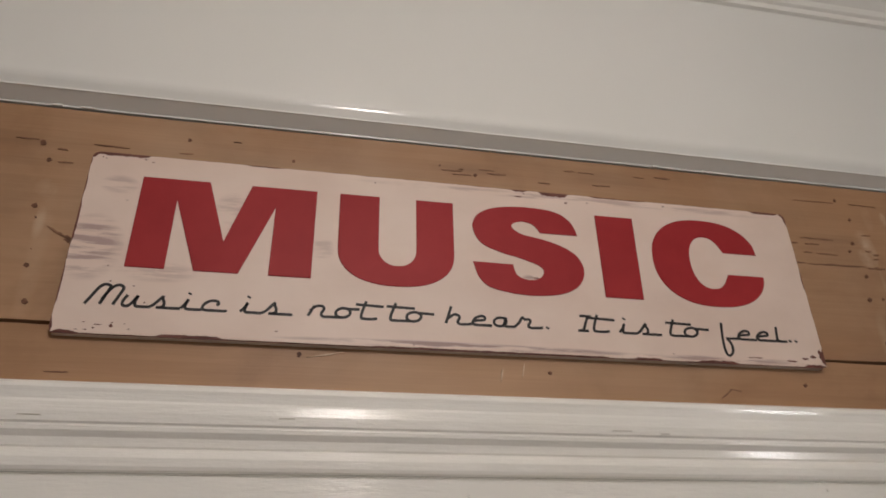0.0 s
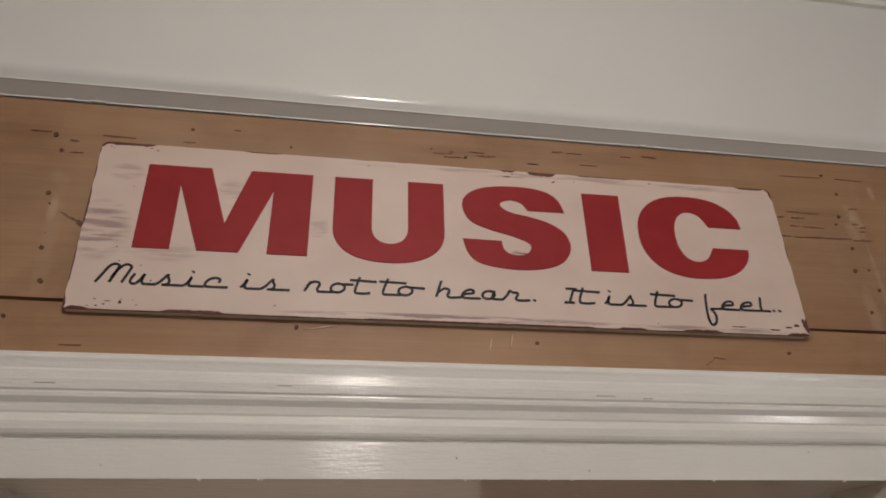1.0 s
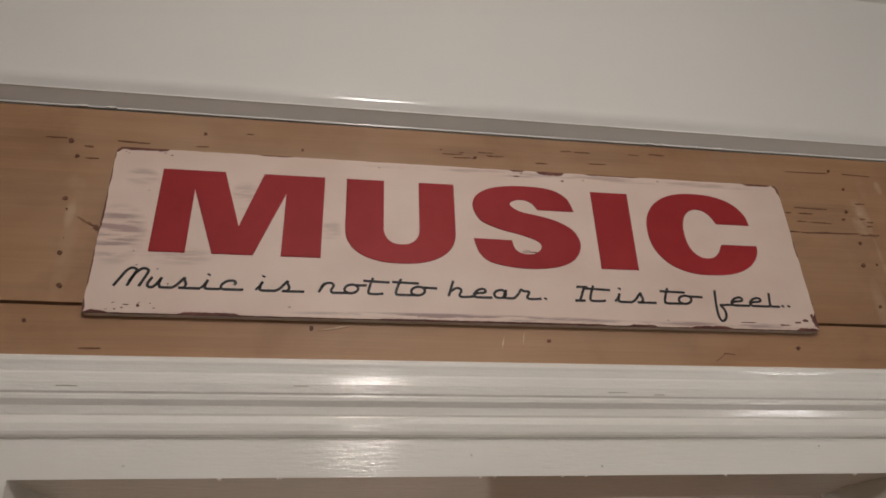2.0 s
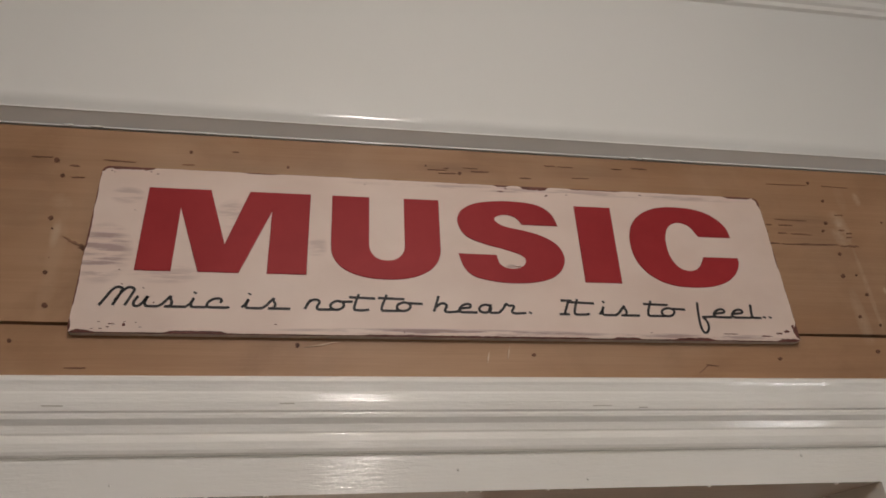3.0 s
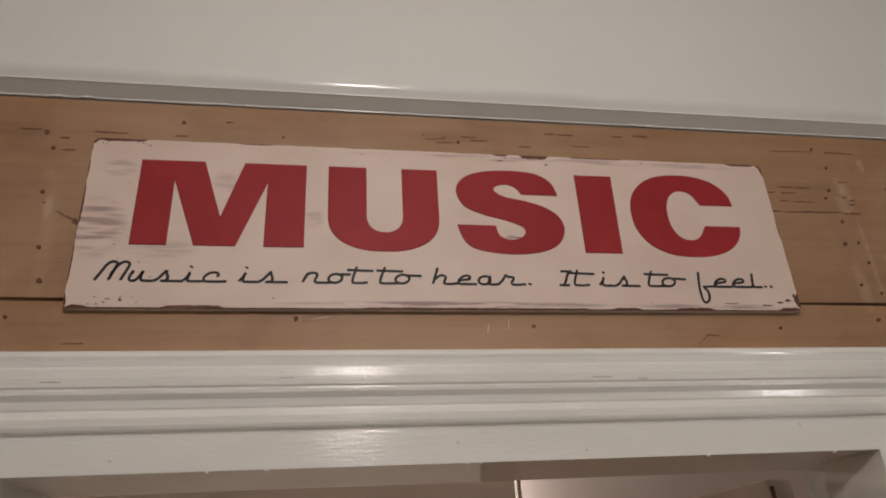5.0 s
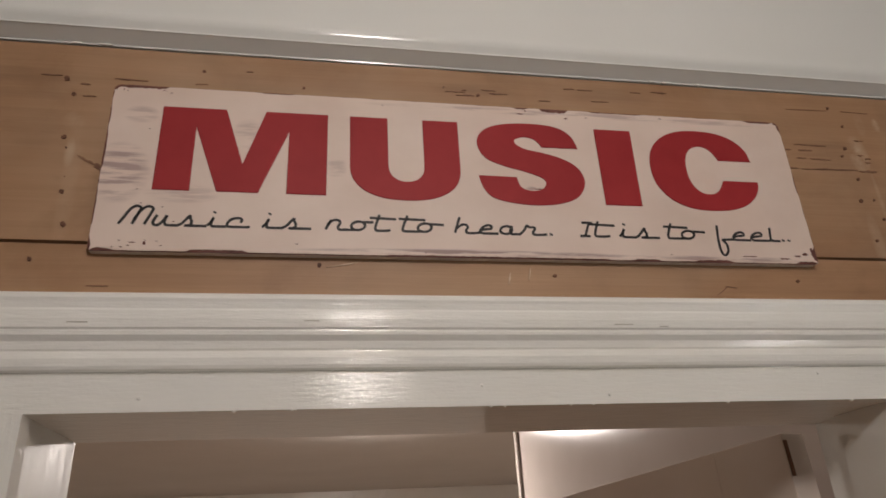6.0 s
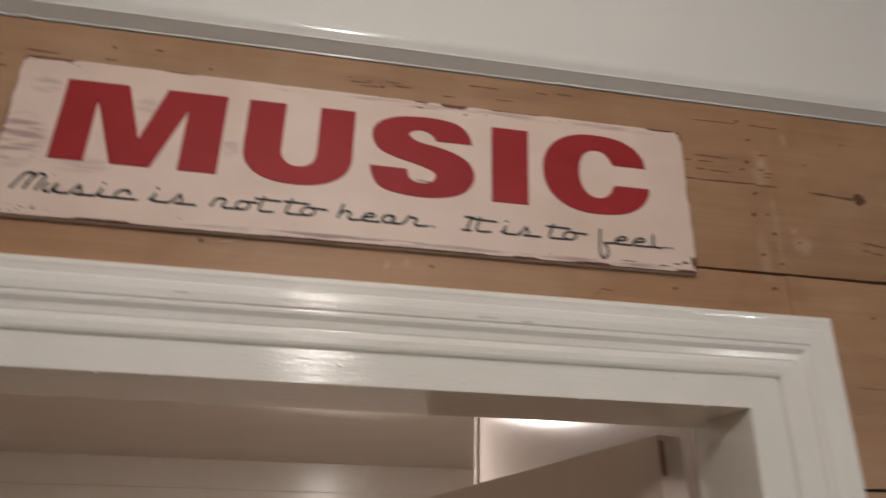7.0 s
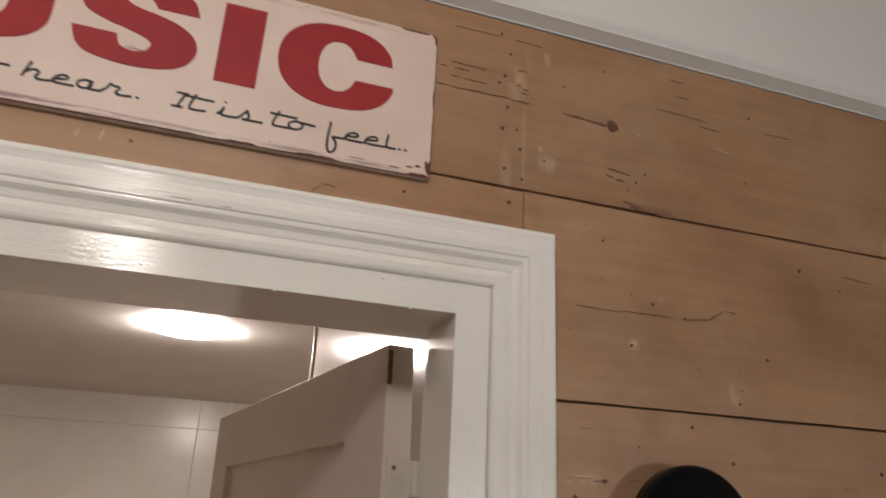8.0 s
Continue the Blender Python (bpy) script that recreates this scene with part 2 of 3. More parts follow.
def spline(points, steps=7, closed=False):
    """A smooth line through the points."""
    n = len(points)
    out = []
    for i in range(n if closed else n - 1):
        if closed:
            p = [points[(i + k) % n] for k in (-1, 0, 1, 2)]
        else:
            p = [points[max(0, min(n - 1, i + k))] for k in (-1, 0, 1, 2)]
        for s in range(steps):
            u = s / steps
            out.append(tuple(0.5 * (2 * p[1][k] + (p[2][k] - p[0][k]) * u + (2 * p[0][k] - 5 * p[1][k] + 4 * p[2][k] - p[3][k]) * u * u
                                    + (3 * p[1][k] - p[0][k] - 3 * p[2][k] + p[3][k]) * u ** 3) for k in (0, 1)))
    if not closed:
        out.append(tuple(points[-1]))
    return out


def arc(cx, cz, rx, rz, a0, a1, steps=24, power=2.0):
    """An arc of a superellipse, from a0 to a1 degrees."""
    out = []
    for i in range(steps + 1):
        a = radians(a0 + (a1 - a0) * i / steps)
        c, s = math.cos(a), math.sin(a)
        out.append((cx + rx * math.copysign(abs(c) ** (2 / power), c), cz + rz * math.copysign(abs(s) ** (2 / power), s)))
    return out


# ---------------------------------------------------------------- the boarded wall with its doorway
X0, X1 = -1.35, 2.45              # ends of the boarded wall
DOOR_L, DOOR_R, HEAD = -0.078, 0.785, 2.050
FACE, BACK = 0.688, 0.822         # front of the boards, back of the wall

wall = tagged(thing("wall_north"), "wall of wide old pine boards with nail holes and filler", "wall", kind="structure")
part("wall_core", box(X0, DOOR_L - 0.02, FACE + 0.018, BACK, 0, 2.86), CORE, wall)
part("wall_core", box(DOOR_R + 0.02, X1, FACE + 0.018, BACK, 0, 2.86), CORE, wall)
part("wall_core", box(DOOR_L - 0.02, DOOR_R + 0.02, FACE + 0.018, BACK, HEAD + 0.02, 2.86), CORE, wall)
part("wall_plaster", box(-3.0, DOOR_L - 0.02, BACK, BACK + 0.006, 0, 2.60), PLASTER, wall)
part("wall_plaster", box(DOOR_R + 0.02, X1, BACK, BACK + 0.006, 0, 2.60), PLASTER, wall)
part("wall_plaster", box(DOOR_L - 0.02, DOOR_R + 0.02, BACK, BACK + 0.006, HEAD + 0.02, 2.60), PLASTER, wall)


def board(x0, x1, z0, z1, seed):
    """One board with a slightly wavy, worn long edge."""
    r = random.Random(seed)
    gap = 0.0013
    n = max(6, int((x1 - x0) / 0.05))
    def edge(z, sign):
        w = 0.0
        pts = []
        for i in range(n + 1):
            w = 0.7 * w + r.uniform(-0.0006, 0.0006)
            pts.append((x0 + gap * 0.5 + (x1 - x0 - gap) * i / n, z + sign * (gap + abs(w))))
        return pts
    outline = edge(z0, 1) + edge(z1, -1)[::-1]
    bm = prism(outline, FACE + r.uniform(-0.0006, 0.0006), FACE + 0.017)
    return bm


ROWS_Z = [2.4658, 2.2220, 1.969, 1.70, 1.445, 1.19, 0.93, 0.67, 0.41, 0.15, 0.0]
STUD_L, STUD_R = -0.42, 0.873
for k, (top, low) in enumerate(zip(ROWS_Z, ROWS_Z[1:])):
    part("board", board(X0, STUD_L if k < 2 else DOOR_L - 0.03, low, top, 10 + k), WOOD, wall)
    if k == 0:
        part("board", board(STUD_L, X1, low, top, 30), WOOD, wall)
        continue
    if k == 1:
        part("board", board(STUD_L, STUD_R, HEAD + 0.03, top, 31), WOOD, wall)
    part("board", board(STUD_R if k < 2 else DOOR_R + 0.03, X1, low, top, 50 + k), WOOD, wall)


def nail_hole(x, z, r, seed):
    """A shallow dark countersink with an uneven rim."""
    g = random.Random(seed)
    n = 9 if r < 0.005 else 22
    pts = [(x + r * g.uniform(0.7, 1.15) * math.cos(a), z + r * g.uniform(0.7, 1.15) * math.sin(a)) for a in (2 * math.pi * i / n for i in range(n))]
    part("nail_hole", prism(pts, FACE - 0.0010, FACE + 0.002), HOLE, wall)


def crack(x, z, length, thick, lean, seed):
    """A thin split along the grain, tapering to both ends."""
    g = random.Random(seed)
    n = 9
    up, dn = [], []
    for i in range(n + 1):
        u = i / n
        w = thick * (math.sin(math.pi * u) ** 0.6) * g.uniform(0.3, 1.0) * 0.40
        c = z + lean * (u - 0.5) * length + g.uniform(-0.15, 0.15) * thick
        up.append((x + (u - 0.5) * length, c + w + 0.0001))
        dn.append((x + (u - 0.5) * length, c - w - 0.0001))
    part("crack", prism(dn + up[::-1], FACE - 0.0009, FACE + 0.002), CRACK, wall)


g = random.Random(4)
# holes over the studs, and in the field of the boards: x, z, radius
HOLES_STUD = [(0.839, 2.443, 0.0022), (0.852, 2.415, 0.0022), (0.845, 2.380, 0.0027), (0.837, 2.368, 0.0022), (0.849, 2.334, 0.0025), (0.842, 2.302, 0.0030), (0.862, 2.304, 0.0016), (0.867, 2.277, 0.0023), (0.846, 2.247, 0.0024),
              (0.870, 2.236, 0.0019), (0.853, 2.202, 0.0027), (0.901, 2.268, 0.0014), (-0.096, 2.343, 0.0027), (-0.092, 2.330, 0.0011), (-0.088, 2.278, 0.0026), (-0.081, 2.241, 0.0028), (-0.095, 2.398, 0.0025), (-0.105, 2.203, 0.0024)]
HOLES_FIELD = [(0.037, 2.439, 0.0022), (0.356, 2.429, 0.0022), (0.314, 2.438, 0.0011), (0.149, 2.4245, 0.0018), (0.171, 2.2015, 0.0025), (0.425, 2.1935, 0.0024), (0.721, 2.1915, 0.0022), (0.993, 2.424, 0.0014), (0.930, 2.385, 0.0013),
               (1.036, 2.264, 0.0018), (1.023, 2.250, 0.0013), (1.235, 2.406, 0.0019), (1.050, 2.278, 0.0018), (0.983, 2.173, 0.0020), (1.294, 2.178, 0.0026), (1.052, 2.099, 0.0019), (1.021, 2.108, 0.0010), (1.018, 2.043, 0.0026), (1.222, 2.046, 0.0025),
               (1.172, 1.985, 0.0018), (1.177, 2.002, 0.0012), (1.098, 1.952, 0.0022), (1.023, 1.924, 0.0012), (1.154, 1.913, 0.0025), (0.976, 1.884, 0.0028), (0.938, 1.866, 0.0025), (1.362, 2.158, 0.0018), (1.388, 1.913, 0.0025), (1.098, 2.086, 0.0016)]
for k, (x, z, r) in enumerate(HOLES_STUD + HOLES_FIELD):
    nail_hole(x, z, r, 100 + k)
nail_hole(-0.105, 2.418, 0.0034, 299)
nail_hole(1.003, 2.341, 0.0085, 300)
for k in range(44):           # specks and pin holes
    row = g.choice((0, 0, 1, 2))
    nail_hole(g.uniform(-0.14, 1.5) if row == 0 else g.uniform(0.93, 1.5), g.uniform(ROWS_Z[row + 1] + 0.02, ROWS_Z[row] - 0.015), g.uniform(0.0004, 0.0010), 320 + k)
# splits above the sign, beside it and in the wide boards: x, z, length, thickness, lean
SPLITS_TOP = [(0.087, 2.4424, 0.008, 0.0016), (-0.039, 2.4213, 0.035, 0.0020), (0.036, 2.4210, 0.014, 0.0018), (-0.085, 2.4118, 0.010, 0.0028), (-0.079, 2.3965, 0.014, 0.0020), (-0.121, 2.4219, 0.022, 0.0018), (0.328, 2.4326, 0.024, 0.0024),
              (0.339, 2.4357, 0.006, 0.0016), (0.340, 2.4282, 0.022, 0.0022), (0.370, 2.4374, 0.019, 0.0014), (0.382, 2.4330, 0.023, 0.0024), (0.440, 2.4268, 0.015, 0.0015), (0.513, 2.4307, 0.023, 0.0016), (0.474, 2.4477, 0.014, 0.0026), (0.495, 2.4471, 0.020, 0.0014),
              (0.564, 2.4484, 0.014, 0.0014), (0.596, 2.4510, 0.022, 0.0026), (0.878, 2.4388, 0.040, 0.0010), (-0.040, 2.1757, 0.020, 0.0016)]
SPLITS_SIDE = [(0.869, 2.3932, 0.013, 0.0030), (0.865, 2.3704, 0.009, 0.0030), (0.874, 2.3656, 0.009, 0.0034), (0.872, 2.3595, 0.008, 0.0026), (0.794, 2.3824, 0.046, 0.0020), (0.785, 2.3743, 0.020, 0.0028), (0.776, 2.3621, 0.013, 0.0028), (0.803, 2.3614, 0.030, 0.0022),
               (0.812, 2.3467, 0.082, 0.0026), (0.867, 2.3460, 0.027, 0.0052), (0.759, 2.3466, 0.018, 0.0022), (0.760, 2.3742, 0.010, 0.0022)]
SPLITS_WIDE = [(0.959, 2.3420, 0.061, 0.0050, -0.06), (0.988, 2.3405, 0.024, 0.0070, -0.03), (1.010, 2.2745, 0.035, 0.0040, -0.12), (0.996, 2.2650, 0.010, 0.0034, -0.30), (1.012, 2.2620, 0.015, 0.0040, -0.05), (0.805, 2.4383, 0.060, 0.0008, 0.02), (1.101, 2.3845, 0.049, 0.0014, -0.02), (1.143, 2.3830, 0.032, 0.0016, -0.04),
               (1.162, 2.3723, 0.035, 0.0014, -0.02), (1.285, 2.3867, 0.050, 0.0014, 0.02), (1.119, 2.4131, 0.020, 0.0016, 0.0), (1.112, 2.4383, 0.022, 0.0016, -0.1), (0.973, 2.0835, 0.061, 0.0008, -0.02), (1.043, 2.0850, 0.069, 0.0008, 0.0),
               (1.118, 2.0870, 0.044, 0.0050, 0.1), (1.146, 2.0955, 0.022, 0.0050, 0.55), (1.171, 2.1030, 0.020, 0.0014, -0.04), (0.971, 1.8841, 0.020, 0.0027, 0.08), (1.012, 1.8864, 0.017, 0.0014, 0.1), (0.954, 1.9403, 0.020, 0.0009, 0.1), (1.396, 2.1789, 0.052, 0.0010, -0.07),
               (1.329, 1.8924, 0.024, 0.0018, 0.05), (1.030, 2.2300, 0.030, 0.0070, -0.2), (1.040, 2.2250, 0.030, 0.0050, -0.1), (1.078, 2.2245, 0.042, 0.0095, -0.03), (-0.064, 2.3125, 0.032, 0.0062, -0.5), (-0.056, 2.306, 0.012, 0.0080, -0.4), (0.623, 2.1790, 0.016, 0.0016, 0.7), (0.634, 2.1830, 0.014, 0.0010, -0.1)]
for k, (x, z, l, w) in enumerate(SPLITS_TOP + SPLITS_SIDE):
    crack(x, z, l, w, g.uniform(-0.03, 0.03), 400 + k)
for k, row in enumerate(SPLITS_WIDE):
    crack(*row, 500 + k)


def scratch(x0, z0, x1, z1, wide):
    """A pale scrape in the surface of a board."""
    dx, dz = x1 - x0, z1 - z0
    l = math.hypot(dx, dz)
    nx, nz = -dz / l * wide, dx / l * wide
    mid = ((x0 + x1) / 2 + nx, (z0 + z1) / 2 + nz)
    part("scratch", prism([(x0, z0), ((x0 + x1) / 2 - nx, (z0 + z1) / 2 - nz), (x1, z1), mid], FACE - 0.0009, FACE + 0.002), SCRAPE, wall)


for ends in ((0.178, 2.199, 0.215, 2.206), (0.395, 2.188, 0.398, 2.203), (0.372, 2.183, 0.375, 2.197), (1.16, 2.344, 1.20, 2.337), (1.03, 2.338, 1.05, 2.334), (0.925, 1.889, 0.965, 1.887)):
    scratch(*ends, 0.0009)


# ---------------------------------------------------------------- frieze, cornice and ceiling above the boards
def run(profile, x0, x1):
    """A moulding of profile (y, z) along x."""
    bm = bmesh.new()
    n = max(2, int((x1 - x0) / 0.4))
    rows = [[bm.verts.new((x0 + (x1 - x0) * i / n, y, z)) for y, z in profile] for i in range(n + 1)]
    m = len(profile)
    for p, q in zip(rows, rows[1:]):
        for j in range(m):
            bm.faces.new((p[j], q[j], q[(j + 1) % m], p[(j + 1) % m]))
    bm.faces.new(rows[0])
    bm.faces.new(rows[-1])
    return bm


frieze = tagged(thing("frieze"), "deep glossy white painted frieze board above the boards", "frieze", kind="structure")
edge_round = [(0.6835 - 0.020 * math.cos(radians(a)), 2.4945 - 0.020 * math.sin(radians(a))) for a in range(28, -1, -2)]
part("frieze_board", run([(0.704, 2.4676), (0.6888, 2.4676), (0.6882, 2.4692), (0.6715, 2.4764), (0.6705, 2.4770)] + edge_round + [(0.6635, 2.751), (0.704, 2.751)], X0, X1), FRIEZE, frieze)
part("edge_bead", run([(0.6704 + 0.0012 * math.cos(radians(a)), 2.4775 + 0.0012 * math.sin(radians(a))) for a in range(0, 360, 30)], X0, X1), FRIEZE, frieze)
sm = random.Random(33)
for x in (-0.102, -0.072, 0.052, 0.104, 0.59, 0.61, 0.655, 0.685, 0.93, 0.95, 1.18, 1.31):
    l, h = sm.uniform(0.004, 0.016), sm.uniform(0.0008, 0.0016)
    z = 2.4672 + sm.uniform(-0.0008, 0.0010)
    outline = [(x + l * 0.5 * math.cos(a) * sm.uniform(0.7, 1.2), z + h * math.sin(a) * sm.uniform(0.6, 1.3)) for a in (2 * math.pi * i / 9 for i in range(9))]
    part("paint_blob", prism(outline, 0.6864, 0.6890), PAINT_H, frieze)
cornice = tagged(thing("cornice"), "white painted moulded cornice under the ceiling", "cornice", kind="structure")
steps = [(0.009, 0.0), (0.011, 0.007), (0.016, 0.009), (0.020, 0.016), (0.032, 0.023), (0.048, 0.026), (0.054, 0.032), (0.060, 0.033), (0.060, 0.0505), (0.0, 0.0505)]
part("cornice_moulding", run([(0.6655, 2.7505)] + [(0.6655 - d, 2.7505 + h) for d, h in steps], X0, X1), PAINT_H, cornice)
tagged(part("ceiling_1", box(X0, X1, -2.3, FACE + 0.1, 2.801, 2.87), CEILING), "white painted ceiling", "ceiling", kind="structure")

# ---------------------------------------------------------------- door frame and architrave
door_frame = tagged(thing("door_frame"), "glossy white painted door frame with moulded architrave", "door frame", kind="structure")
# distance from the outer edge, depth in front of the boards
PROFILE = [(0.0, -0.002), (0.0, 0.019), (0.002, 0.0215), (0.006, 0.0222), (0.009, 0.0214), (0.0155, 0.0206), (0.018, 0.0215), (0.026, 0.0222), (0.034, 0.0214),
           (0.0355, 0.0190), (0.0367, 0.0190), (0.0375, 0.0205), (0.041, 0.0200), (0.046, 0.0160), (0.053, 0.0145), (0.0545, 0.0125), (0.0558, 0.0125), (0.0568, 0.0165),
           (0.064, 0.0182), (0.072, 0.0178), (0.0755, 0.0165), (0.0772, 0.0140), (0.0772, 0.0095), (0.081, 0.0095), (0.081, -0.002)]
OUT_L, OUT_R, OUT_T = DOOR_L - 0.121, DOOR_R + 0.121, 2.1622


def fall(d):
    """The head of the architrave is a little narrower than its legs."""
    return float(np.interp(d, (0.0, 0.0355, 0.0545, 0.081), (0.0, 0.0362, 0.0550, 0.0782)))



def architrave_leg(side):
    """An upright of the architrave, mitred at its top; side -1 left, 1 right."""
    bm = bmesh.new()
    outer = OUT_L if side < 0 else OUT_R
    rows = []
    for low in (True, False):
        rows.append([bm.verts.new((outer - side * d, FACE - h, 0.0 if low else OUT_T - fall(d))) for d, h in PROFILE])
    m = len(PROFILE)
    for j in range(m):
        bm.faces.new((rows[0][j], rows[0][(j + 1) % m], rows[1][(j + 1) % m], rows[1][j]))
    bm.faces.new(rows[0])
    bm.faces.new(rows[1])
    return bm


def architrave_head():
    bm = bmesh.new()
    rows = [[bm.verts.new((x + s * d, FACE - h, OUT_T - fall(d))) for d, h in PROFILE] for x, s in ((OUT_L, 1), (OUT_R, -1))]
    m = len(PROFILE)
    for j in range(m):
        bm.faces.new((rows[0][j], rows[0][(j + 1) % m], rows[1][(j + 1) % m], rows[1][j]))
    bm.faces.new(rows[0])
    bm.faces.new(rows[1])
    return bm


part("architrave", architrave_head(), PAINT_H, door_frame)
part("architrave", architrave_leg(-1), PAINT_V, door_frame)
part("architrave", architrave_leg(1), PAINT_V, door_frame)
W, WZ = 0.040, 0.034
part("jamb", box(DOOR_L - W, DOOR_L, 0.671, 0.6925, 0, HEAD), PAINT_V, door_frame)
part("jamb_lining", box(DOOR_L - W, DOOR_L - 0.0005, 0.693, BACK, 0, HEAD), JAMB_DIMMED, door_frame, "dull white lining of the jamb, with shade put into its colour")
part("jamb", box(DOOR_R, DOOR_R + W, 0.671, 0.770, 0, HEAD), PAINT_V, door_frame)
part("rebate", box(DOOR_R + 0.013, DOOR_R + W, 0.770, BACK, 0, HEAD), PAINT_V, door_frame)
part("head_jamb", box(DOOR_L - W, DOOR_R + W, 0.671, BACK, HEAD, HEAD + WZ), PAINT_H, door_frame)

dr = random.Random(21)
for k in range(9):            # hardened drips along the lower edge of the frame's head
    x, r = dr.uniform(DOOR_L + 0.05, DOOR_R - 0.05), dr.uniform(0.0012, 0.0026)
    part("paint_drip", lathe([(r * math.sin(a), r * 0.8 * math.cos(a)) for a in (math.pi * (0.04 + 0.92 * i / 7) for i in range(8))], 10, at=(x, 0.6718 + dr.uniform(0, 0.002), HEAD - 0.0002)), PAINT_H, door_frame, "", True)
for x, z in ((0.015, 2.062), (0.33, 2.070), (0.70, 2.0785), (0.46, 2.059)):
    part("paint_drip", lathe([(0.0016, 0.0), (0.0013, -0.0008), (0.0006, -0.0013)], 10, "y", (x, 0.6712, z)), PAINT_H, door_frame, "", True)
for x, z, l in ((-0.045, 2.132, 0.018), (0.165, 2.134, 0.014), (0.485, 2.131, 0.02), (0.53, 2.129, 0.01)):
    part("scuff", box(x - l / 2, x + l / 2, FACE - 0.0228, FACE - 0.0215, z - 0.0003, z + 0.0003), SCUFF, door_frame)

# ---------------------------------------------------------------- the sign
SX0, SX1, SZ0, SZ1 = -0.0525, 0.748, 2.209, 2.4083
SIGN_F, SIGN_B = 0.6790, 0.6868
sign = tagged(thing("wall_sign", ((SX0 + SX1) / 2, SIGN_B, SZ0)), "distressed cream sign with big red lettering hung over the doorway", "sign")


def sign_part(name, bm, mat, label="", shift=(0, 0, 0)):
    bmesh.ops.translate(bm, verts=bm.verts, vec=Vector(shift) - sign.location)
    return part(name, bm, mat, sign, label)


def ragged(inset, wobble, chips, seed):
    """The sign's outline with a nibbled edge; chips: (edge, from, to, depth) along the edge in metres."""
    r = random.Random(seed)
    rad = 0.008
    worn = 0.0030 if chips else 0.0
    out = []
    def side(a, b, nx, nz, key):
        length = math.dist(a, b)
        n = int(length / 0.0035)
        w = 0.0
        for i in range(n):
            u = i / n
            s = u * length
            w = 0.75 * w + r.uniform(-1, 1) * wobble
            d = inset + abs(w)
            for edge, s0, s1, deep in chips:
                if edge == key and s0 < s < s1:
                    d += deep * (0.6 + 0.4 * r.random()) * min(1.0, (s - s0) / 0.006, (s1 - s) / 0.006)
            out.append((a[0] + (b[0] - a[0]) * u + nx * d, a[1] + (b[1] - a[1]) * u + nz * d))
    side((SX0 + rad * 0.3, SZ0), (SX1 - rad * 0.3, SZ0), 0, 1, "bottom")
    side((SX1, SZ0 + rad * 0.3), (SX1, SZ1 - rad), -1, 0, "right")
    out.extend(arc(SX1 - rad, SZ1 - rad, rad - inset - worn, rad - inset - worn, 6, 84, 6))
    side((SX1 - rad, SZ1), (SX0 + rad, SZ1), 0, -1, "top")
    out.extend(arc(SX0 + rad, SZ1 - rad, rad - inset - worn, rad - inset - worn, 96, 174, 6))
    side((SX0, SZ1 - rad), (SX0, SZ0 + rad * 0.3), 1, 0, "left")
    return out


sign_part("backing_board", prism(ragged(0.0, 0.00012, [], 1), SIGN_F + 0.0012, SIGN_B), RIM, "pale edge of the board")
sign_part("undercoat", prism(ragged(0.0002, 0.00012, [], 1), SIGN_F, SIGN_F + 0.0012), RUST, "dark red-brown undercoat showing at chipped edges")
CHIPS = [("bottom", 0.0, 0.022, 0.0035), ("bottom", 0.088, 0.150, 0.0030), ("bottom", 0.29, 0.54, 0.0013), ("bottom", 0.565, 0.60, 0.0026), ("bottom", 0.64, 0.69, 0.0030), ("bottom", 0.768, 0.80, 0.0038),
         ("right", 0.0, 0.020, 0.007), ("right", 0.180, 0.192, 0.004), ("right", 0.09, 0.12, 0.0015), ("top", 0.0, 0.042, 0.0030), ("top", 0.18, 0.25, 0.0016), ("top", 0.276, 0.312, 0.0065), ("top", 0.325, 0.345, 0.003),
         ("top", 0.735, 0.79, 0.0042), ("top", 0.6, 0.64, 0.0015), ("left", 0.176, 0.20, 0.0028), ("left", 0.05, 0.10, 0.0018), ("left", 0.0, 0.010, 0.0012), ("left", 0.02, 0.045, 0.0010), ("left", 0.12, 0.165, 0.0011)]
sign_part("painted_face", prism(ragged(0.0007, 0.00028, CHIPS, 7), SIGN_F - 0.0008, SIGN_F + 0.001), SIGN)
def fleck(x, z, w, h, seed):
    """A small patch where the cream paint has come off."""
    r = random.Random(seed)
    pts = [(x + w * r.uniform(0.45, 1.0) * math.cos(a), z + h * r.uniform(0.35, 1.0) * math.sin(a)) for a in (2 * math.pi * i / 11 for i in range(11))]
    sign_part("paint_chip", prism(pts, SIGN_F - 0.0011, SIGN_F - 0.0005), RUST)


for k, (x, z, w, h) in enumerate([(0.705, 2.2155, 0.010, 0.0014), (0.722, 2.219, 0.006, 0.0016), (0.733, 2.2215, 0.005, 0.002), (0.742, 2.228, 0.003, 0.005), (0.660, 2.2175, 0.012, 0.0008),
                                  (0.0, 2.2175, 0.0025, 0.0028), (-0.012, 2.2185, 0.004, 0.0008), (0.025, 2.2425, 0.0012, 0.001), (0.403, 2.3985, 0.006, 0.0012), (0.46, 2.3955, 0.003, 0.0014), (0.415, 2.296, 0.006, 0.0010)]):
    fleck(x, z, w, h, 800 + k)
fr = random.Random(12)
for k in range(26):           # specks scattered over the worn edges
    fleck(fr.choice((fr.uniform(-0.045, 0.02), fr.uniform(0.0, 0.74))), fr.choice((fr.uniform(2.213, 2.224), fr.uniform(2.398, 2.405), fr.uniform(2.25, 2.40))), fr.uniform(0.0006, 0.0022), fr.uniform(0.0004, 0.0008), 830 + k)
LETTER_F = SIGN_F - 0.0019
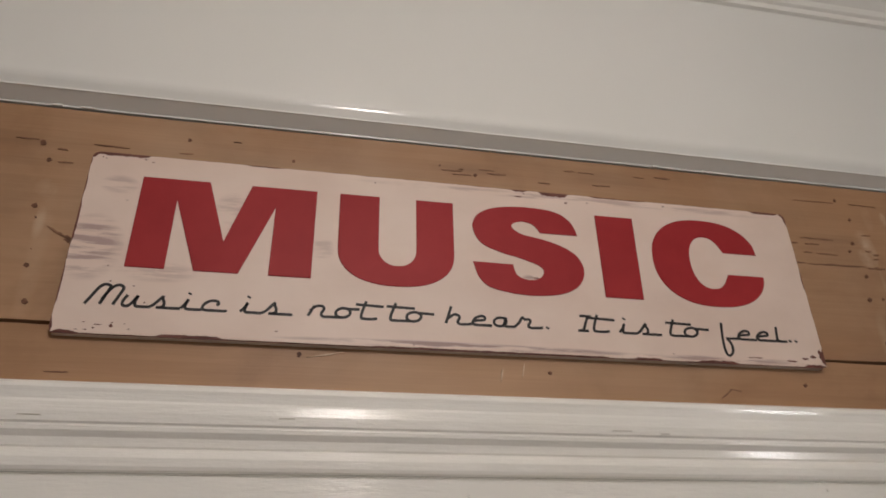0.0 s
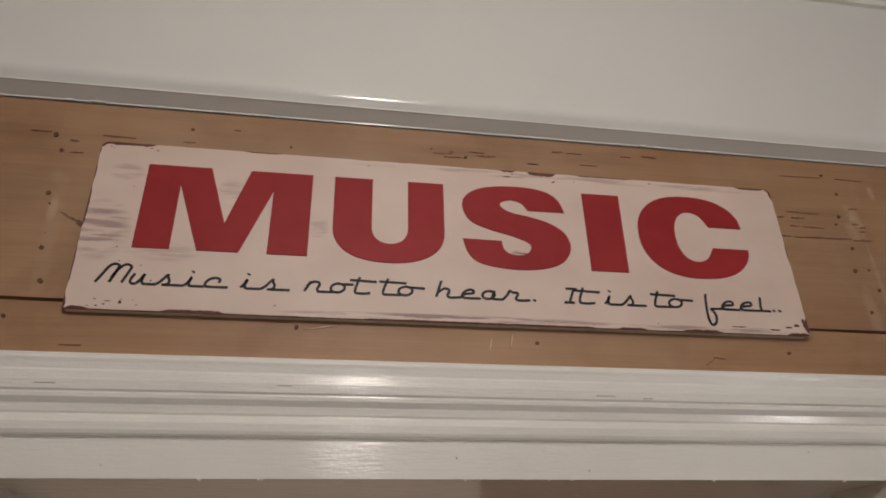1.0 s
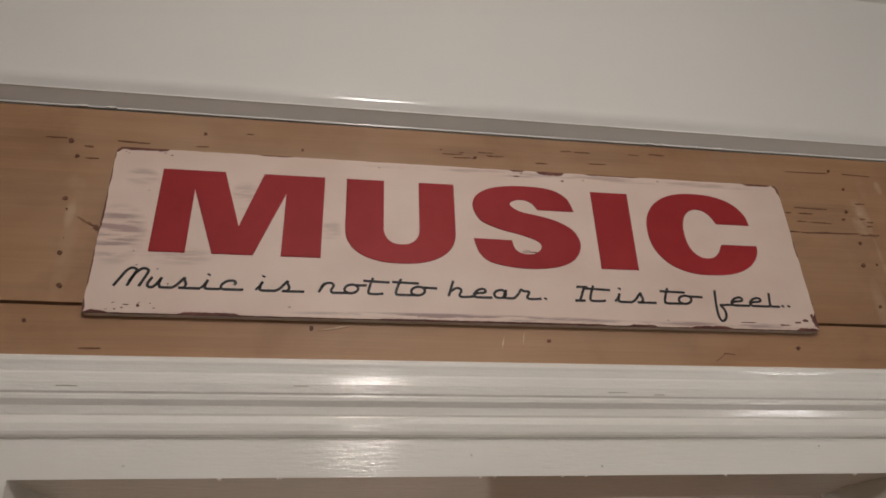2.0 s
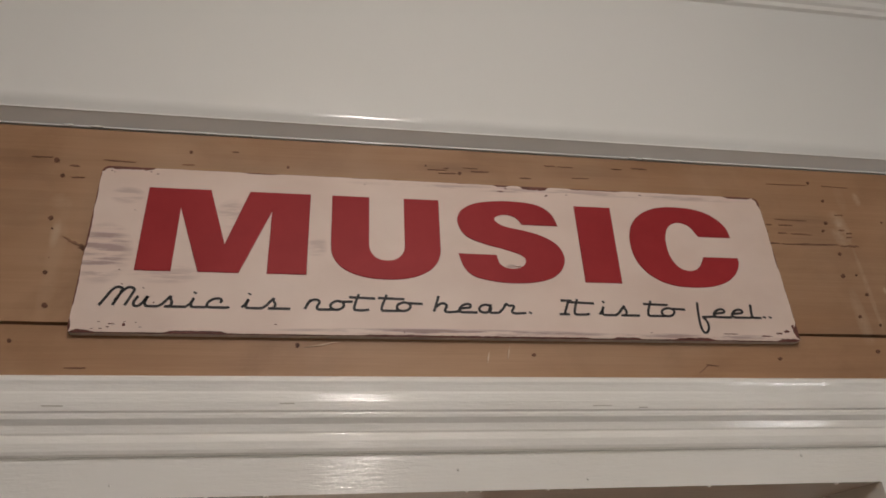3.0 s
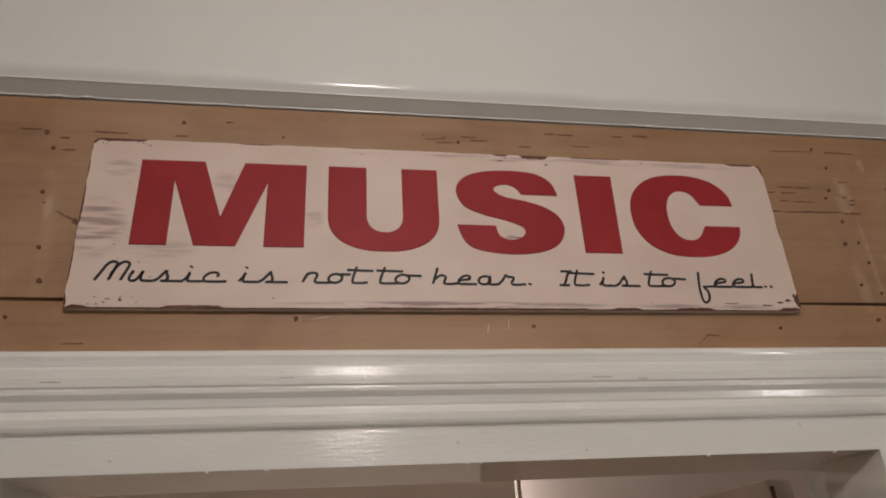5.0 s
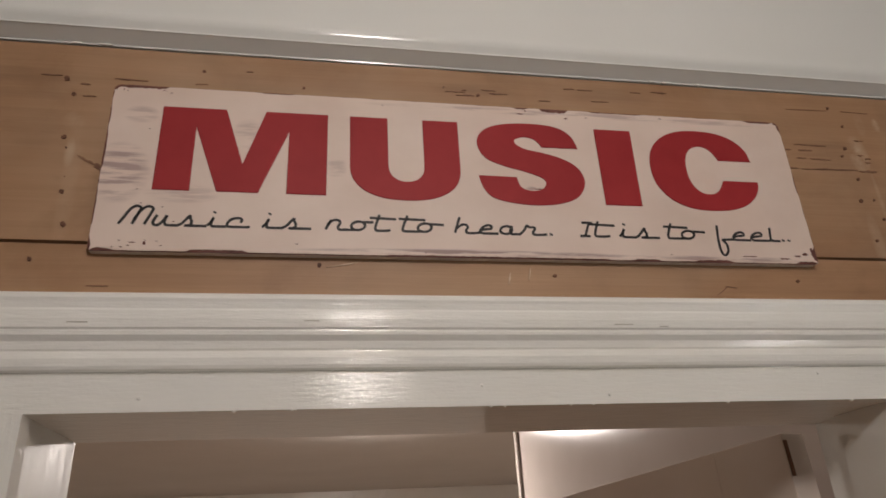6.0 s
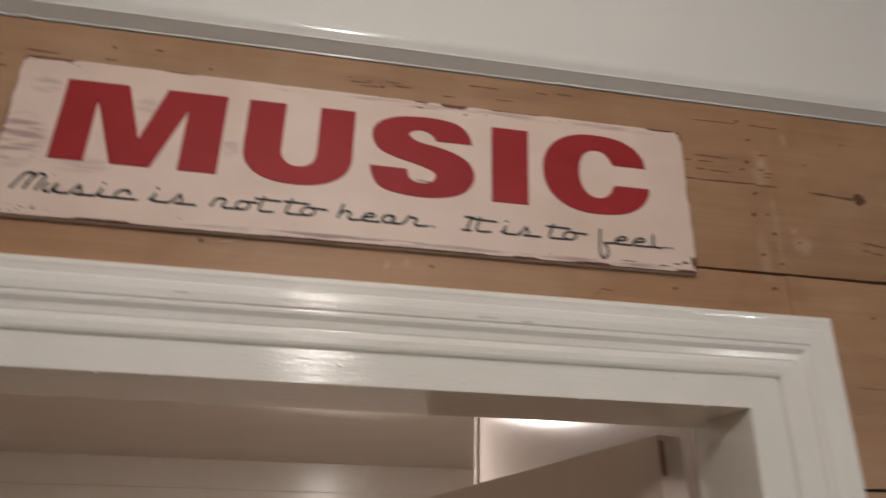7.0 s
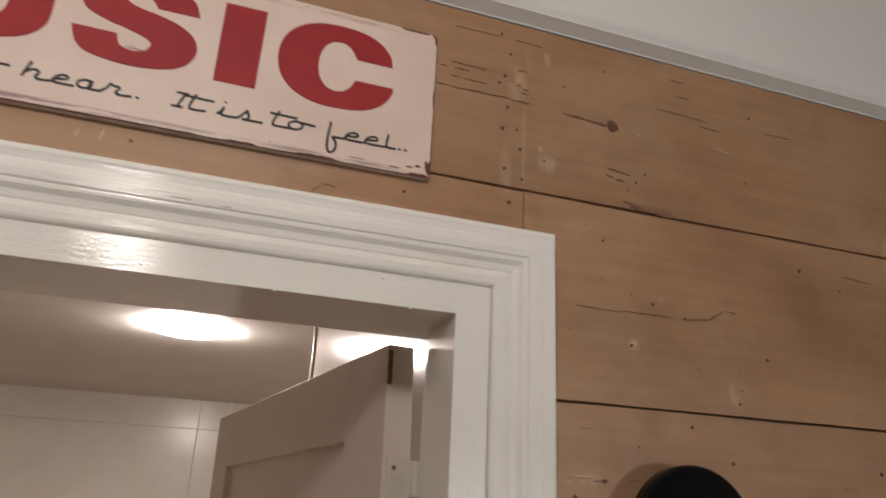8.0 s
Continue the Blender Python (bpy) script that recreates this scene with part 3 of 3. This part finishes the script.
LETTERING = (0.0007, 0, -0.004)      # the lettering as a whole on the board
TOP, LOW = 2.3855, 2.2825
H = TOP - LOW


def letter(outline):
    """A raised letter with softened front edges."""
    bm = prism(outline, LETTER_F, SIGN_F - 0.0004)
    rims = [e for e in bm.edges if all(abs(v.co.y - LETTER_F) < 1e-6 for v in e.verts) and any(abs(f.normal.y) < 0.5 for f in e.link_faces)]
    bmesh.ops.bevel(bm, geom=rims, offset=0.0006, segments=1, affect="EDGES", clamp_overlap=True)
    return bm


def letter_m():
    rel = [(0, 1), (0.066, 1), (0.0868, 0.335), (0.1085, 1), (0.176, 1), (0.1755, 0), (0.1335, 0), (0.1342, 0.76), (0.1045, 0), (0.0625, 0), (0.0362, 0.76), (0.0355, 0), (-0.001, 0)]
    return [(x, LOW + H * z) for x, z in rel]


def letter_u():
    l, r, li, ri = 0.199, 0.323, 0.2415, 0.2818
    outer = arc((l + r) / 2, 2.322, (r - l) / 2, 0.0425, 180, 360, 28, 2.35)
    inner = arc((li + ri) / 2, 2.3235, (ri - li) / 2, 0.0205, 360, 180, 20, 2.2)
    return [(l, TOP)] + outer + [(r, TOP), (ri, TOP)] + inner + [(li, TOP)]


def letter_s():
    upper = spline([(0.4655, 2.3565), (0.4585, 2.374), (0.440, 2.3855), (0.405, 2.3885), (0.370, 2.3845), (0.350, 2.374), (0.3435, 2.358), (0.352, 2.3390), (0.374, 2.3285), (0.395, 2.3230), (0.416, 2.3155), (0.4215, 2.3085), (0.416, 2.300), (0.403, 2.2972), (0.391, 2.302), (0.387, 2.3145)])
    lower = spline([(0.3425, 2.3150), (0.349, 2.296), (0.364, 2.2845), (0.402, 2.279), (0.438, 2.2825), (0.4595, 2.293), (0.4685, 2.311), (0.463, 2.329), (0.446, 2.341), (0.424, 2.348), (0.400, 2.353), (0.389, 2.3605), (0.391, 2.3665), (0.402, 2.3695), (0.414, 2.366), (0.4215, 2.3565)])
    return upper + lower


def letter_c():
    cx, cz = 0.6225, 2.3355
    outer = arc(cx, cz, 0.0668, 0.0558, 90, 270, 32, 2.25)
    right_up = arc(cx, cz, 0.0705, 0.0558, 14, 90, 18, 2.5)
    right_low = arc(cx, cz, 0.0725, 0.0558, 270, 348, 18, 2.55)
    inner = arc(0.6250, 2.3352, 0.0228, 0.0335, 335, 25, 36, 2.2)
    return [(0.6905, 2.3495)] + right_up[2:-1] + outer + right_low[1:-1] + [(0.6930, 2.3212), (0.6475, 2.3212)] + inner[1:-1] + [(0.6475, 2.3495)]


for outline, word, aside in ((letter_m(), "M", 0.0004), (letter_u(), "U", 0.0019), (letter_s(), "S", 0.0028), ([(0.489, TOP + 0.0005), (0.5355, TOP + 0.0005), (0.534, LOW), (0.4890, LOW)], "I", 0.0038), (letter_c(), "C", 0.0018)):
    sign_part("letter", letter([(x + aside, z) for x, z in outline]), RED, "red painted capital letter " + word, LETTERING)

# a one-line script with long flat joins: strokes in units of the small letters' height
def ring(cx, cz, rx, rz, start):
    return [(cx + rx * math.cos(a) + 0.22 * rz * math.sin(a), cz + rz * math.sin(a)) for a in (start + 2 * math.pi * i / 12 for i in range(13))]


E_FORM = [(0.15, 0.35), (0.6, 0.45), (1.25, 0.55), (1.3, 0.8), (0.95, 0.92), (0.45, 0.72), (0.1, 0.3), (0.3, 0.03), (0.8, 0.0), (2.0, 0.0)]
GLYPHS = {
    "M": (3.6, [[(0, 0), (0.5, 0.7), (1.1, 1.55), (1.65, 1.88), (2.2, 1.75), (2.08, 1.3), (1.45, 0.03)], [(1.6, 0.5), (2.3, 1.5), (2.95, 1.88), (3.5, 1.7), (3.38, 1.25), (2.75, 0.03)]]),
    "u": (2.7, [[(0.45, 1.0), (0.08, 0.4), (0.15, 0.06), (0.6, 0.0), (1.05, 0.35), (1.5, 1.0)], [(1.5, 1.0), (1.28, 0.4), (1.42, 0.05), (1.8, 0.0), (2.75, 0.0)]]),
    "s": (3.2, [[(0, 0.0), (0.5, 0.25), (1.0, 0.75), (1.35, 1.08)], [(1.35, 1.08), (1.32, 0.82), (1.52, 0.45), (1.4, 0.1), (1.0, 0.0), (0.75, 0.04)], [(1.0, 0.0), (1.6, 0.0), (3.2, 0.0)]]),
    "i": (2.1, [[(0, 0.05), (0.4, 0.4), (0.7, 0.9), (0.5, 0.45), (0.5, 0.08), (0.85, 0.0), (2.15, 0.0)], [(0.72, 1.38), (0.82, 1.52)]]),
    "c": (2.6, [[(1.58, 0.46), (1.75, 0.7), (1.5, 0.9), (0.8, 0.85), (0.25, 0.5), (0.15, 0.12), (0.5, 0.0), (1.6, 0.0), (2.45, 0.0), (2.6, 0.12)]]),
    "n": (2.6, [[(0.7, 1.0), (0.1, 0.0)], [(0.3, 0.5), (0.8, 0.93), (1.4, 1.0), (1.65, 0.75), (1.4, 0.25), (1.6, 0.0), (2.1, 0.0), (2.7, 0.0)]]),
    "o": (2.3, [ring(0.95, 0.46, 0.72, 0.46, 1.2), [(0.0, 0.0), (0.5, 0.02), (0.95, 0.0)], [(1.3, 0.86), (1.7, 0.86), (2.6, 0.88)]]),
    "O": (3.0, [ring(0.95, 0.46, 0.72, 0.46, 1.2), [(0.0, 0.0), (0.5, 0.02), (0.95, 0.0)], [(1.3, 0.86), (1.8, 0.84), (3.0, 0.80)]]),
    "t": (2.1, [[(0.95, 1.7), (0.55, 0.6), (0.5, 0.1), (0.8, 0.0), (1.5, 0.0), (2.1, 0.08)], [(-0.1, 1.36), (1.4, 1.31), (2.75, 1.27)]]),
    "T": (1.7, [[(0.85, 1.7), (0.40, 0.6), (0.33, 0.1), (0.62, 0.0), (1.3, 0.0), (1.8, 0.0)], [(-0.08, 1.34), (1.3, 1.30), (2.75, 1.27)]]),
    "h": (2.6, [[(0.6, 1.7), (0.05, 0.0)], [(0.27, 0.5), (0.8, 0.88), (1.2, 0.88), (1.4, 0.65), (1.2, 0.2), (1.4, 0.0), (2.0, 0.0), (2.75, 0.1)]]),
    "e": (2.0, [E_FORM]),
    "a": (2.3, [ring(0.85, 0.43, 0.62, 0.43, 0.6), [(1.5, 0.9), (1.25, 0.25), (1.4, 0.02), (1.8, 0.0), (2.35, 0.02)]]),
    "r": (2.95, [[(0, 0.02), (0.5, 0.5), (0.8, 0.98), (1.1, 0.82), (1.5, 0.82), (1.65, 0.65), (1.4, 0.2), (1.65, 0.0), (2.2, 0.0), (2.9, 0.06)]]),
    "I": (1.2, [[(0, 0.0), (0.6, 0.0), (1.1, 0.0)], [(0.55, 0.0), (1.15, 1.5)], [(0.3, 1.52), (0.9, 1.52), (1.5, 1.52)]]),
    "f": (1.7, [[(0.25, 1.65), (0.08, 0.0), (0.1, -1.3), (0.4, -1.8), (0.85, -1.4), (0.9, -0.6), (0.5, 0.0)], [(0.45, -0.02), (0.8, 0.0), (1.85, 0.05)]]),
    "l": (1.3, [[(0.0, 0.0), (0.3, 0.06), (0.5, 0.0)], [(0.45, 1.55), (0.3, 0.3), (0.5, 0.02), (0.8, 0.0), (1.3, 0.0)]]),
    ".": (0.5, [[(0.12, -0.02), (0.22, 0.16)]]),
}


def stroke(bm, pts, half, y0, y1):
    """A flat pen stroke with a low ridge along its middle."""
    rows = []
    n = len(pts)
    for i, (x, z) in enumerate(pts):
        a, b = pts[max(0, i - 1)], pts[min(n - 1, i + 1)]
        dx, dz = b[0] - a[0], b[1] - a[1]
        l = math.hypot(dx, dz) or 1.0
        nx, nz = -dz / l * half, dx / l * half
        rows.append([bm.verts.new(c) for c in ((x + nx, y1, z + nz), (x + nx * 0.8, y0, z + nz * 0.8), (x - nx * 0.8, y0, z - nz * 0.8), (x - nx, y1, z - nz))])
    for p, q in zip(rows, rows[1:]):
        for j in range(3):
            bm.faces.new((p[j], p[j + 1], q[j + 1], q[j]))
    bm.faces.new(rows[0])
    bm.faces.new(rows[-1])


BASE, SMALL = 2.2423, 0.0110
WORDS = (("Music", "Music", -0.0277, 0.0985), ("is", "is", 0.1113, 0.1611), ("not", "not", 0.1748, 0.2438), ("to", "TO", 0.2539, 0.3019), ("hear", "hear", 0.3134, 0.4180), (".", ".", 0.4206, 0.4256),
         ("It", "It", 0.4562, 0.4918), ("is", "is", 0.5031, 0.5518), ("to", "TO", 0.5592, 0.6092), ("feel", "feel", 0.6234, 0.7039), (".", ".", 0.7065, 0.7110), (".", ".", 0.7140, 0.7185))
for text, word, x0, x1 in WORDS:
    total = sum(GLYPHS[c][0] for c in word)
    wide = (x1 - x0) / total
    bm = bmesh.new()
    at = 0.0
    for k, c in enumerate(word):
        for s in GLYPHS[c][1]:
            pts = [(x0 + wide * (at + x), BASE + SMALL * z) for x, z in s]
            stroke(bm, spline(pts, 6), 0.0016 if c != "." and len(s) > 1 and s[0][1] != 1.38 else 0.0021, SIGN_F - 0.0014, SIGN_F - 0.0004)
        at += GLYPHS[c][0]
    sign_part("script_word" if word != "." else "full_stop", bm, INK, "black script lettering reading " + text if word != "." else "", LETTERING)

# ---------------------------------------------------------------- the open door
HINGE = Vector((0.750, 0.829, 0))
TURN_DOOR, SAG = 11.6, 2.6
door = tagged(thing("door_1"), "white painted panelled door standing open, hung on the jamb", "door", kind="structure")
door.matrix_basis = Matrix.Translation((HINGE.x, HINGE.y, 2.041)) @ pose(0, 0, 0, 0, 0, TURN_DOOR) @ pose(0, 0, 0, -SAG, 0, 0)
# in the leaf's own space: y runs from hinge to lock edge, x through the leaf, z down from its top
LEN, TH, HGT = 0.885, 0.038, 2.0


def leaf(name, y0, y1, z0, z1, x0=0.0, x1=TH, mat=DOOR_TINTED, bevel=0.0015, label=""):
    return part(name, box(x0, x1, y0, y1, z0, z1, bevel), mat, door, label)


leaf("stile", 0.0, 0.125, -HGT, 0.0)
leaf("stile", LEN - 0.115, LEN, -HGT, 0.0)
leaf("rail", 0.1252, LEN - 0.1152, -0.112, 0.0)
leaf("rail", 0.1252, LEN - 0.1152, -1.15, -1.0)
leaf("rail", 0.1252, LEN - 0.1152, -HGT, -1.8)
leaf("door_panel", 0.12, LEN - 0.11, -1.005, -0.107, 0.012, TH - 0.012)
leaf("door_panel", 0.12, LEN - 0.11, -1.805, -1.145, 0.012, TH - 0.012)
leaf("latch_scar", -0.0012, 0.0018, -0.052, -0.008, 0.001, 0.007, CRACK, 0.0004, "dark rusty scar at the door's edge")
hinge = leaf("hinge", -0.0035, -0.0002, -0.275, -0.140, 0.004, 0.0365, STEEL, 0.0006, "painted steel butt hinge")
for k in range(3):
    p = part("knuckle", lathe([(0.0045, 0.0), (0.0062, 0.001), (0.0062, 0.040), (0.0045, 0.041)], 14, at=(0.0415, -0.004, -0.273 + 0.0445 * k)), STEEL, hinge)
part("screw", lathe([(0.0016, -0.0034), (0.0028, -0.0026), (0.0028, 0.0)], 12, "y", (0.014, -0.0016, -0.152)), CRACK, hinge)

# ---------------------------------------------------------------- the room behind the door
FAR_Y, FAR_Z = 6.12, 2.489
FAR_J, FAR_H = 0.484, 2.258        # joints of the panelling
part_wall = tagged(thing("wall_far_side"), "white painted side wall beside the open door", "wall", kind="structure")
part("wall_body", box(0.872, 1.00, BACK + 0.008, 2.458, 0, FAR_Z, 0.002), FAR_SIDE_DIMMED, part_wall)
part("corner_trim", box(0.862, 0.8718, 2.430, 2.462, 0, FAR_Z - 0.001, 0.003), FAR_SIDE_DIMMED, part_wall)
tagged(part("wall_far_left", box(-3.1, -3.0, BACK, FAR_Y + 0.1, 0, 2.6), PLASTER), "plain white plaster wall", "wall", kind="structure")
tagged(part("wall_far_right", box(2.45, 2.55, BACK, FAR_Y + 0.1, 0, 2.6), PLASTER), "plain white plaster wall", "wall", kind="structure")
far_wall = tagged(thing("wall_far_end"), "glossy white panelled end wall", "wall", kind="structure")
part("wall_body", box(-3.0, 2.45, FAR_Y + 0.014, FAR_Y + 0.1, 0, 2.6), PLASTER, far_wall)
for z0, z1 in ((0.0, FAR_H - 0.0012), (FAR_H + 0.0012, FAR_Z)):
    for x0, x1 in ((-3.0, FAR_J - 0.0012), (FAR_J + 0.0012, 2.45)):
        part("panel", box(x0, x1, FAR_Y, FAR_Y + 0.013, z0, z1, 0.002), FAR_PAINT, far_wall)
tagged(part("ceiling_2", box(-3.0, 2.45, BACK + 0.006, FAR_Y + 0.1, FAR_Z, FAR_Z + 0.08), CEILING), "white painted ceiling of the room behind", "ceiling", kind="structure")

lamp = tagged(thing("ceiling_lamp", (FAR_LAMP.x, FAR_LAMP.y, FAR_Z)), "lit round frosted ceiling lamp with a white rim", "lamp")
part("shade", lathe([(0.146, -0.004), (0.150, -0.010), (0.149, -0.015), (0.140, -0.021), (0.118, -0.026), (0.07, -0.029), (0.004, -0.030)], 40), FAR_GLASS, lamp, "glowing frosted glass", True)
part("rim", lathe([(0.130, -0.0005), (0.134, -0.001), (0.134, -0.0035), (0.120, -0.0038), (0.02, -0.0036)], 40), STEEL, lamp, "", True)

# ---------------------------------------------------------------- the black round fixture on the boards
fixture = tagged(thing("wall_lamp", (1.067, FACE, 1.827)), "round glossy black lamp fixed on the pine boards", "lamp")
part("mount", lathe([(0.045, -0.0005), (0.045, -0.014), (0.040, -0.016)], 32, "y"), BLACK, fixture)
part("body", lathe([(0.03, -0.015), (0.074, -0.017), (0.0785, -0.022), (0.0790, -0.0345), (0.0784, -0.0373), (0.0770, -0.0392), (0.0750, -0.0402), (0.0725, -0.0405), (0.002, -0.0405)], 72, "y"), BLACK, fixture)

# ---------------------------------------------------------------- the room of the sign
tagged(part("floor", box(-3.1, X1 + 0.1, -2.4, FAR_Y + 0.1, -0.08, -0.001), FLOOR), "dark brown plank floor", "floor", kind="structure")
tagged(part("wall_west", box(X0 - 0.1, X0, -2.4, BACK, 0, 2.86), ROOM), "plain plaster wall", "wall", kind="structure")
tagged(part("wall_east", box(X1, X1 + 0.1, -2.4, BACK, 0, 2.86), ROOM), "plain plaster wall", "wall", kind="structure")
tagged(part("wall_south", box(X0, X1, -2.4, -2.3, 0, 2.86), ROOM), "plain plaster wall", "wall", kind="structure")


def pendant_lamp(at, r, glass, label):
    """A glass globe on a stem under the ceiling."""
    ob = tagged(thing("pendant_lamp", (at.x, at.y, 2.801)), label, "lamp", "globes under the ceiling")
    drop = at.z - 2.801
    turns = [math.pi * (0.06 + 0.9 * i / 14) for i in range(15)]
    part("globe", lathe([(r * math.sin(a), drop + r * math.cos(a)) for a in turns], 28), glass, ob, "glowing opal glass globe", True)
    part("stem", lathe([(0.006, -0.002), (0.006, drop + r)], 12), BRASS, ob)
    part("rose", lathe([(0.05, -0.0005), (0.05, -0.012), (0.03, -0.026), (0.008, -0.03)], 28), BRASS, ob, "", True)
    return ob


pendant_lamp(LAMP, 0.071, GLOBE, "lit opal glass globe hanging from the ceiling")
pendant_lamp(LAMP_B, 0.08, BULB, "small dim glass globe hanging low on a long stem")
